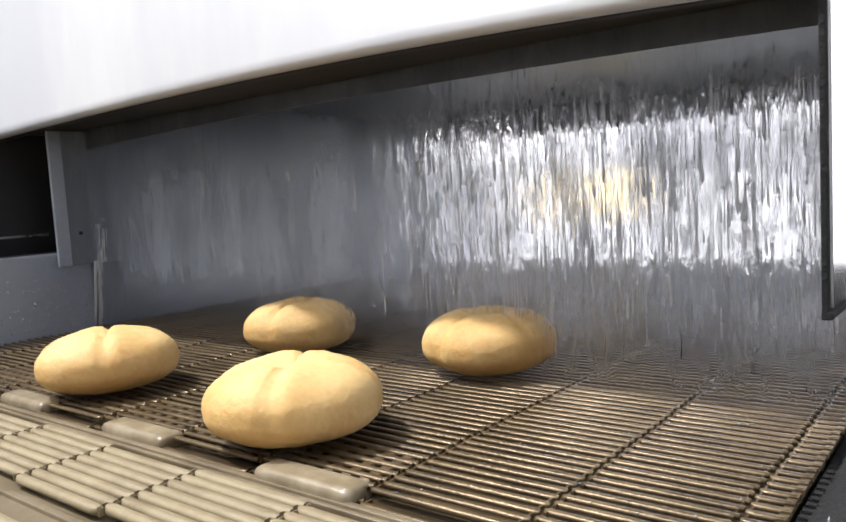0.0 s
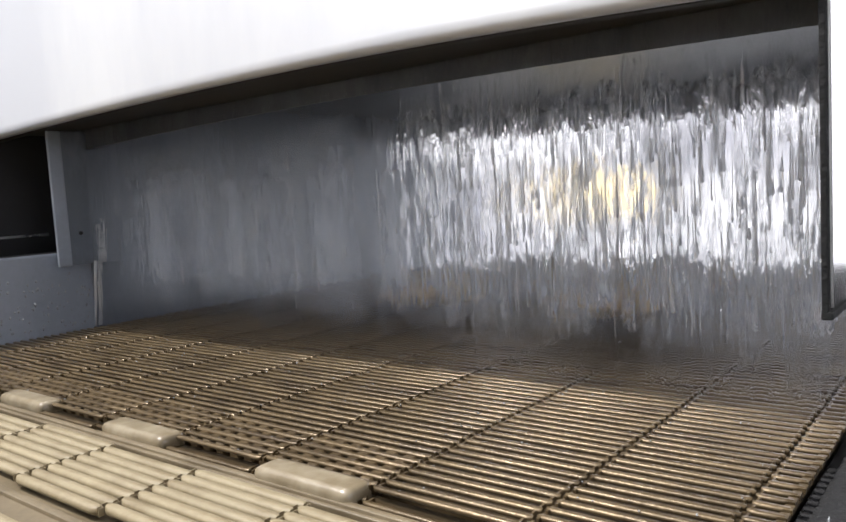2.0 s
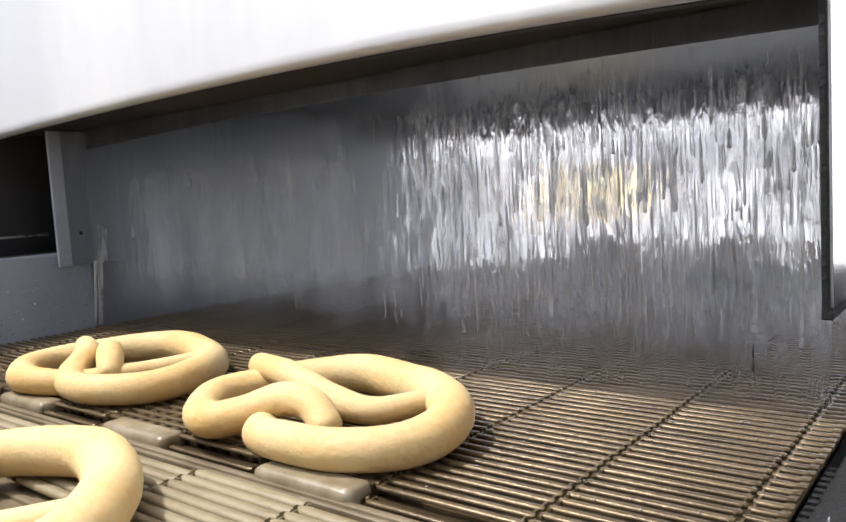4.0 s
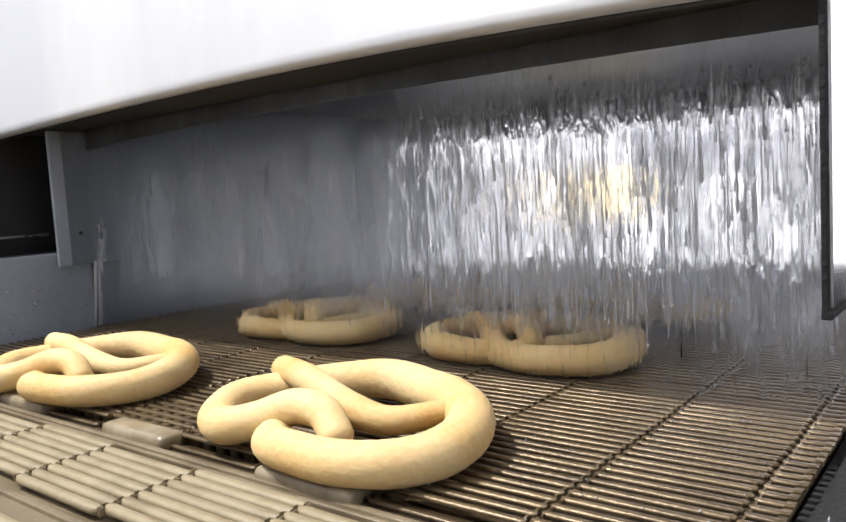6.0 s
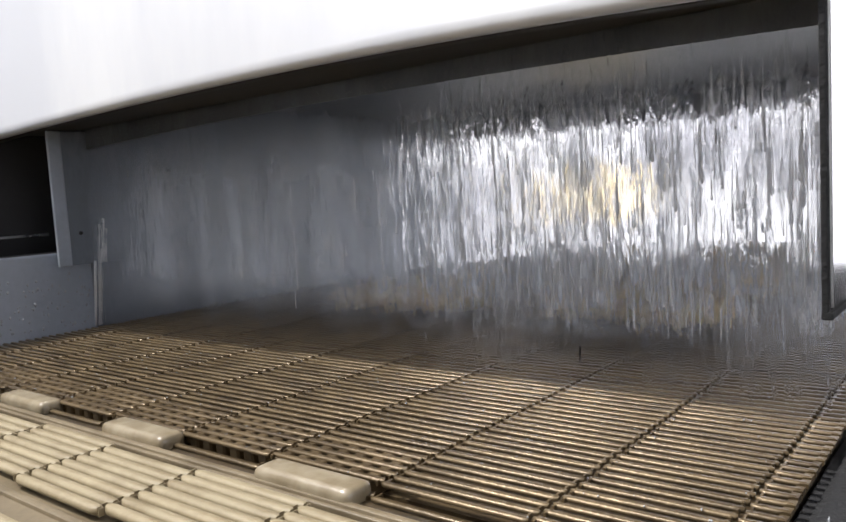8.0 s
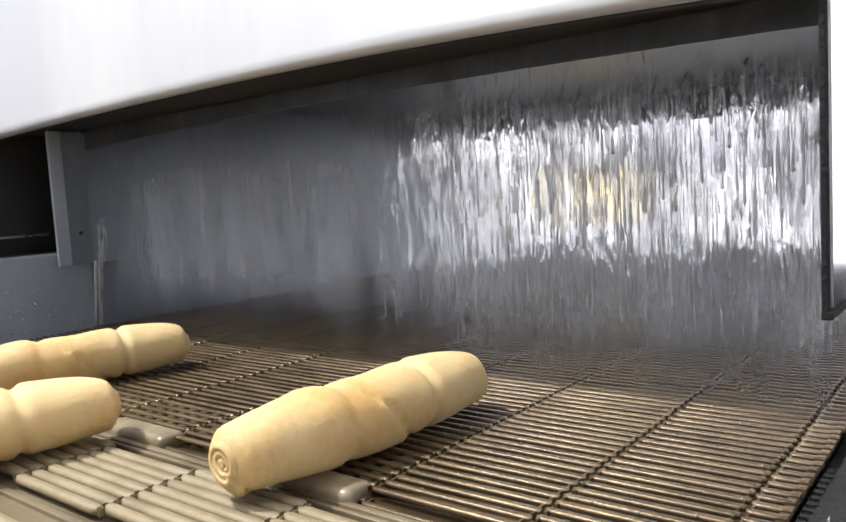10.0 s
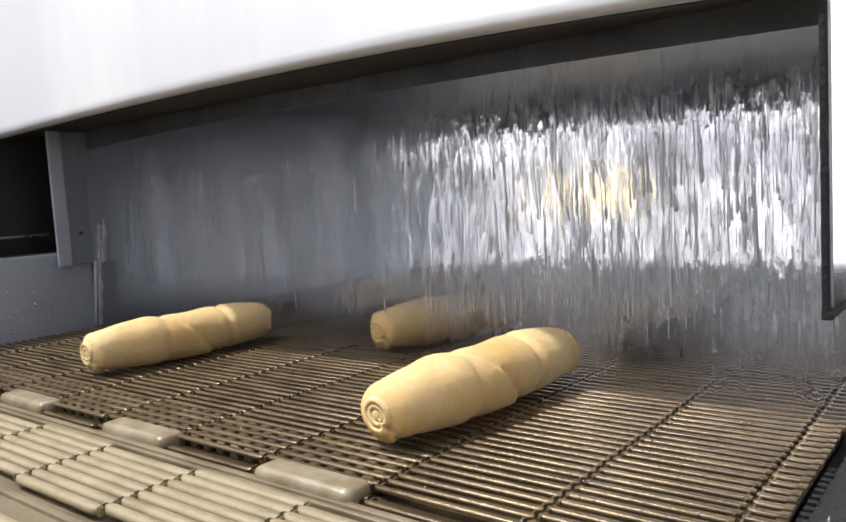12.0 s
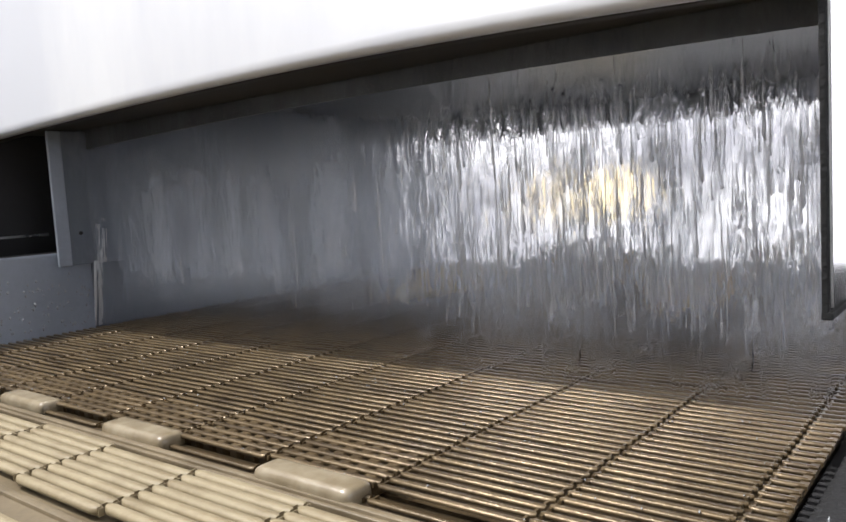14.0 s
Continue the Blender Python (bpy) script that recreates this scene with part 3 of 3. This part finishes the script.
def pretzel_mesh(rows, seed):
    bm = bmesh.new()
    fine = glide(rows, 6)
    path = [(Vector(p[:3]) - PRETZEL_C) * 0.91 - Vector((0, 0, 0.0014)) + 0.0012 * noise.noise_vector(Vector((p[0] * 30, p[1] * 30, seed))) for p in fine]
    rad = [float(p[3]) * 0.785 * (1 + 0.05 * noise.noise(Vector((p[0] * 45, p[1] * 45, seed + 3)))) for p in fine]
    head = (path[0] - path[1]).normalized()
    tail = (path[-1] - path[-2]).normalized()
    path = [path[0] + head * rad[0] * 0.55, path[0] + head * rad[0] * 0.35] + path + [path[-1] + tail * rad[-1] * 0.35, path[-1] + tail * rad[-1] * 0.55]
    rad = [rad[0] * 0.35, rad[0] * 0.78] + rad + [rad[-1] * 0.78, rad[-1] * 0.35]
    add_sweep(bm, path, rad, 18, 0.96)
    for v in bm.verts:
        v.co.z = max(v.co.z, 0.0006)
    return bm


BUN = part("bun", bun_mesh(), BUN_DOUGH, smooth=True)
tagged(BUN, "round raw cream dough bun with a pressed cross", "bun", "raw buns")
PRETZEL = thing("pretzel", "raw pale yellow dough pretzel with a twisted knot", "pretzel", "raw pretzels")
part("rope", pretzel_mesh(ROPE, 1.0), DOUGH, PRETZEL, smooth=True)
part("knot", pretzel_mesh(WRAP, 1.0), DOUGH, PRETZEL, smooth=True)
PRETZEL_B = thing("pretzel", "raw pale yellow dough pretzel with one end sticking out", "pretzel", "raw pretzels")
part("rope", pretzel_mesh(ROPE_B, 4.0), DOUGH, PRETZEL_B, smooth=True)
part("arm", pretzel_mesh(WRAP_B, 4.0), DOUGH, PRETZEL_B, smooth=True)
ROLL = thing("bread_stick", "raw rolled cream dough stick with coiled ends", "bread stick", "raw bread sticks")
part("body", roll_mesh(1.0, 0), DOUGH, ROLL, smooth=True)
for side in (-1, 1):
    part("coiled_end", roll_mesh(1.0, side), DOUGH, ROLL, smooth=True)
# time, x, y, turn in degrees at which each lies
LAID = [(BUN, 0.0, -0.236, 0.2113, 0), (BUN, 0.0, -0.400, 0.2187, 25), (BUN, 0.0, -0.3755, 0.3403, -20), (BUN, 0.0, -0.2287, 0.3446, 40),
        (PRETZEL_B, 4.5, -0.2364, 0.3099, 8.4), (PRETZEL, 4.5, -0.4125, 0.3163, 12.5), (PRETZEL, 5.0, -0.2271, 0.2284, 0.3), (PRETZEL, 5.0, -0.411, 0.2362, 6.1),
        (PRETZEL_B, 6.0, -0.2196, 0.2233, 3.3), (PRETZEL_B, 6.0, -0.4243, 0.2233, 14.7),
        (ROLL, 10.3, -0.1978, 0.2610, -3.1), (ROLL, 11.0, -0.3019, 0.2509, -12.3), (ROLL, 10.3, -0.4264, 0.2590, -12.8), (ROLL, 11.5, -0.1905, 0.2026, -4.3), (ROLL, 12.0, -0.4386, 0.2932, -3.9)]
CARGO, used = [], set()
for ob, t, x, y, turn in LAID:
    if ob.name in used:
        ob = copy_thing(ob, Matrix.Identity(4))
    used.add(ob.name)
    CARGO.append((ob, t, x, y, turn))


# ---- falling water ----
def curtain_mesh(y, amp, seed, cols=230, rows=14):
    bm = bmesh.new()
    grid = []
    for j in range(rows + 1):
        z = -0.018 + 0.345 * j / rows
        grid.append([bm.verts.new((X_FAR + 0.012 + (X_NEAR - 0.006 - X_FAR - 0.012) * i / cols,
                                   y + amp * noise.noise(Vector((i * 0.31, j * 0.12, seed))) + 2 * amp * noise.noise(Vector((i * 0.05, j * 0.1, seed + 5))), z)) for i in range(cols + 1)])
    for a, b in zip(grid, grid[1:]):
        for i in range(cols):
            bm.faces.new((a[i], a[i + 1], b[i + 1], b[i]))
    return bm


CURTAINS = []
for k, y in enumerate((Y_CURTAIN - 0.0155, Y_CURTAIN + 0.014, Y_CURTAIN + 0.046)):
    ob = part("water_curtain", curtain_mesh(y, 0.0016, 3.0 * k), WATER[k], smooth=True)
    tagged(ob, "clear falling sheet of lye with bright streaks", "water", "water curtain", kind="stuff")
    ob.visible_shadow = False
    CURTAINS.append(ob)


def strings_mesh(seed, count):
    """Strings and drops of falling water: slim spindles, thicker towards their lower end."""
    rng = random.Random(seed)
    bm = bmesh.new()
    for _ in range(count):
        x = X_NEAR - 0.005 - (0.215 * rng.random() if rng.random() < 0.94 else 0.215 + 0.33 * rng.random() ** 2.2)
        y = Y_CURTAIN - 0.0165 + 0.060 * rng.random()
        z = -0.01 + 0.33 * rng.random()
        high = 0.006 + 0.038 * rng.random() ** 1.8
        wide = rng.uniform(0.0002, 0.00055) if rng.random() < 0.75 else rng.uniform(0.0005, 0.0011)
        lean = rng.uniform(-0.02, 0.02) * high
        rings = []
        for f, w in ((0, 0.2), (0.06, 0.9), (0.14, 1.0), (0.3, 0.6), (0.55, 0.75), (0.75, 0.45), (1.0, 0.1)):
            rings.append([bm.verts.new((x + lean * f + w * wide * math.cos(k * math.tau / 5), y + w * wide * math.sin(k * math.tau / 5), z + high * f)) for k in range(5)])
        for a, b in zip(rings, rings[1:]):
            for k in range(5):
                bm.faces.new((a[k], a[(k + 1) % 5], b[(k + 1) % 5], b[k]))
        bm.faces.new(rings[0][::-1])
        bm.faces.new(rings[-1])
    return bm


def drop_mesh(rng, count, place, least=0.0004, most=0.0010, tall=2.4):
    """Small clinging drops."""
    bm = bmesh.new()
    for _ in range(count):
        r = rng.uniform(least, most)
        m = Matrix.Translation(place(rng)) @ Matrix.Diagonal((r * 0.5, r, r * rng.uniform(0.4 * tall, tall), 1))
        bmesh.ops.create_icosphere(bm, subdivisions=1, radius=1.0, matrix=m)
    return bm


tagged(part("rail_drops", drop_mesh(random.Random(8), 60, lambda g: (g.uniform(-0.046, -0.012), g.uniform(0.16, 0.34), -0.0052)), DROPS, smooth=True),
       "clear drops on the black side rail", "water drops", kind="stuff")
tagged(part("wall_drops", drop_mesh(random.Random(5), 170, lambda g: (X_FAR + 0.0003, g.uniform(0.20, 0.34), g.uniform(0.004, 0.05))), DROPS, smooth=True),
       "clear drops clinging to the grey side wall", "water drops", kind="stuff")
stream_rng = random.Random(11)
bm = bmesh.new()
for k in range(9):
    y = 0.3385 + 0.0009 * k + stream_rng.uniform(-0.001, 0.001)
    top, foot = (stream_rng.uniform(0.075, 0.098), 0.056) if k % 2 else (0.058, 0.001)
    if k % 2:
        y += 0.006
    path = [Vector((X_FAR + 0.0095 - 0.004 * f * (0 if k % 2 else 1), y - 0.003 * f, top + (foot - top) * f)) for f in (0, 0.2, 0.4, 0.6, 0.8, 1)]
    add_sweep(bm, path, [0.00085 * stream_rng.uniform(0.5, 1.2) for _ in path], 6)
tagged(part("wall_stream", bm, FROTH, smooth=True), "thin white streams running off the steel flap", "water", kind="stuff")

STRINGS = []
for k in range(3):
    ob = part("water_strings", strings_mesh(k, 1300), STRING, smooth=True)
    tagged(ob, "bright thin strings and drops of falling lye", "water", "water curtain", kind="stuff")
    STRINGS.append(ob)


# ---- belts ----
def wire_mesh(rows, x0, x1, width, height, pitch, gap=0.0004, hook=0.0013, stagger=0.0):
    """One flat wire of the belt: straight runs between the hook rows, with a step and two hooks at each row."""
    bm = bmesh.new()
    xs = [x0] + rows + [x1]
    h, w = height / 2, width / 2
    prof = [(w, 0.35 * h), (w * 0.72, h), (-w * 0.72, h), (-w, 0.35 * h), (-w, -0.5 * h), (-w * 0.6, -h), (w * 0.6, -h), (w, -0.5 * h)]
    for i, (a, b) in enumerate(zip(xs, xs[1:])):
        lo, hi = a + (gap if i else 0), b - (gap if i < len(xs) - 2 else 0)
        dy = stagger * (i % 2)
        tips = ((lo, 0.45), (lo + 0.6 * w, 0.85), (lo + 1.3 * w, 1.0), (hi - 1.3 * w, 1.0), (hi - 0.6 * w, 0.85), (hi, 0.45)) if stagger else ((lo, 1.0), (hi, 1.0))
        ends = [[bm.verts.new((x, p * f + dy, q - h)) for p, q in prof] for x, f in tips]
        for one, two in zip(ends, ends[1:]):
            for k in range(8):
                bm.faces.new((one[k], one[(k + 1) % 8], two[(k + 1) % 8], two[k])).smooth = True
        for ring, way in ((ends[0], -1), (ends[-1], 1)):
            cap = [bm.verts.new(v.co) for v in ring]
            bm.faces.new(cap[::way])
    for r in rows:
        for dx in (-0.0024, 0.0010):
            add_box(bm, (r + dx, -width * 0.25, -height), (r + dx + hook, pitch * 0.66, -height * 0.05))
    add_box(bm, (x1 - 0.002, -width * 0.5, -height), (x1 + 0.0008, pitch * 0.45, -height * 0.1))
    bmesh.ops.recalc_face_normals(bm, faces=bm.faces)
    me = bpy.data.meshes.new("wire")
    bm.to_mesh(me)
    bm.free()
    return me


def belt(name, label, y0, y1, pitch, rows, width, height, mat, x0, x1, nose=False, **hooks):
    top = thing(name, label, "conveyor belt")
    rng = random.Random(name)
    me = wire_mesh(rows, x0, x1, width, height, pitch, **hooks)
    me.materials.append(mat)
    for k in range(int((y1 - y0) / pitch)):
        w = new("wire", me)
        w.parent = top
        w.location = (rng.uniform(-0.0006, 0.0002), y0 + pitch * k + rng.uniform(-0.00015, 0.00015), rng.uniform(-0.00012, 0.0))
        w.location.z -= 0.5 * max(0.0, 0.006 - pitch * k) if nose else 0.0
        w.rotation_euler.z = radians(rng.uniform(-0.05, 0.05))
    return top


PITCH, PITCH_IN = 0.0062, 0.0060
LYE_ROWS = [-0.1145 - 0.0595 * k for k in range(8, -1, -1)] + [-0.063]
IN_ROWS = [-0.124 - 0.0605 * k for k in range(8, -1, -1)]
lye_belt = belt("lye_belt", "brown stained wire conveyor belt of the lye bath", 0.1785, 0.945, PITCH, LYE_ROWS, 0.0029, 0.0017, WIRE, X_FAR + 0.004, X_NEAR, nose=True, gap=0.0003, hook=0.0009, stagger=0.0020)
supply_belt = belt("supply_belt", "pale floury wire belt that feeds the machine", -1.68, 0.112, PITCH_IN, IN_ROWS, 0.0048, 0.0030, WIRE_PALE, X_FAR + 0.004, -0.056, gap=0.0002, hook=0.0004, stagger=0.0030)
infeed_belt = belt("infeed_belt", "short pale floury wire infeed conveyor belt", 0.1245, 0.170, PITCH_IN, IN_ROWS, 0.0048, 0.0030, WIRE_PALE, X_FAR + 0.004, -0.056, gap=0.0002, hook=0.0004, stagger=0.0030)


drop_rng = random.Random(23)
part("droplet_spray", drop_mesh(drop_rng, 220, lambda g: (g.uniform(-0.56, -0.06), 0.1785 + PITCH * g.randrange(1, 29) + 0.0004, 0.0001), 0.0003, 0.0007, 0.9), DROPS, lye_belt, "clear drops on the wires", smooth=True, kind="stuff")

# ---- what moves ----
SPEED, SPEED_IN = 0.165, 0.135


def pace(y):
    return float(np.interp(y, (0.06, 0.175, 0.26, 0.36), (SPEED_IN, 0.136, 0.1623, 0.1676)))


def way_along(t0, y0):
    """Belt place of a thing at every tenth of a second, from its place y0 at t0."""
    n = int(SECONDS * 10)
    k0 = round(t0 * 10)
    ys = {k0: y0}
    for k in range(k0, n):
        ys[k + 1] = ys[k] + 0.1 * pace(ys[k])
    for k in range(k0, 0, -1):
        ys[k - 1] = ys[k] - 0.1 * pace(ys[k])
    return ys


def on_way(x, y, turn):
    # the infeed carries its load a little askew
    x -= 0.25 * min(max(0.0, 0.23 - y), 0.18)
    if y < 0.955:
        return pose(x, y, 0.0, 0, 0, turn)
    d = y - 0.955
    return pose(x, 0.955 + d * math.cos(SLOPE), -d * math.sin(SLOPE), -15, 0, 0) @ pose(0, 0, 0, 0, 0, turn)


def motions():
    for ob, t0, x, y0, turn in CARGO:
        ys = way_along(t0, y0)
        walk(ob, [(k / 10, on_way(x, ys[k], turn)) for k in range(0, int(SECONDS * 10) + 1, 2)])
    last = int(SECONDS * FPS)
    for top, pitch, speed in ((lye_belt, PITCH, SPEED), (infeed_belt, PITCH_IN, SPEED_IN), (supply_belt, PITCH_IN, SPEED_IN)):
        walk(top, [(f / FPS, pose(0, (speed * f / FPS) % pitch, 0)) for f in range(last + 1)])
    for k, ob in enumerate(STRINGS):
        walk(ob, [(f / FPS, pose(0, 0, -(((1.3 + 0.2 * k) * f / FPS + 0.06 * k) % 0.15))) for f in range(last + 1)])
    for k, ob in enumerate(CURTAINS):
        walk(ob, [(f / FPS, pose(0, 0, -(((1.1 + 0.25 * k) * f / FPS + 0.05 * k) % 0.14))) for f in range(last + 1)])


motions()
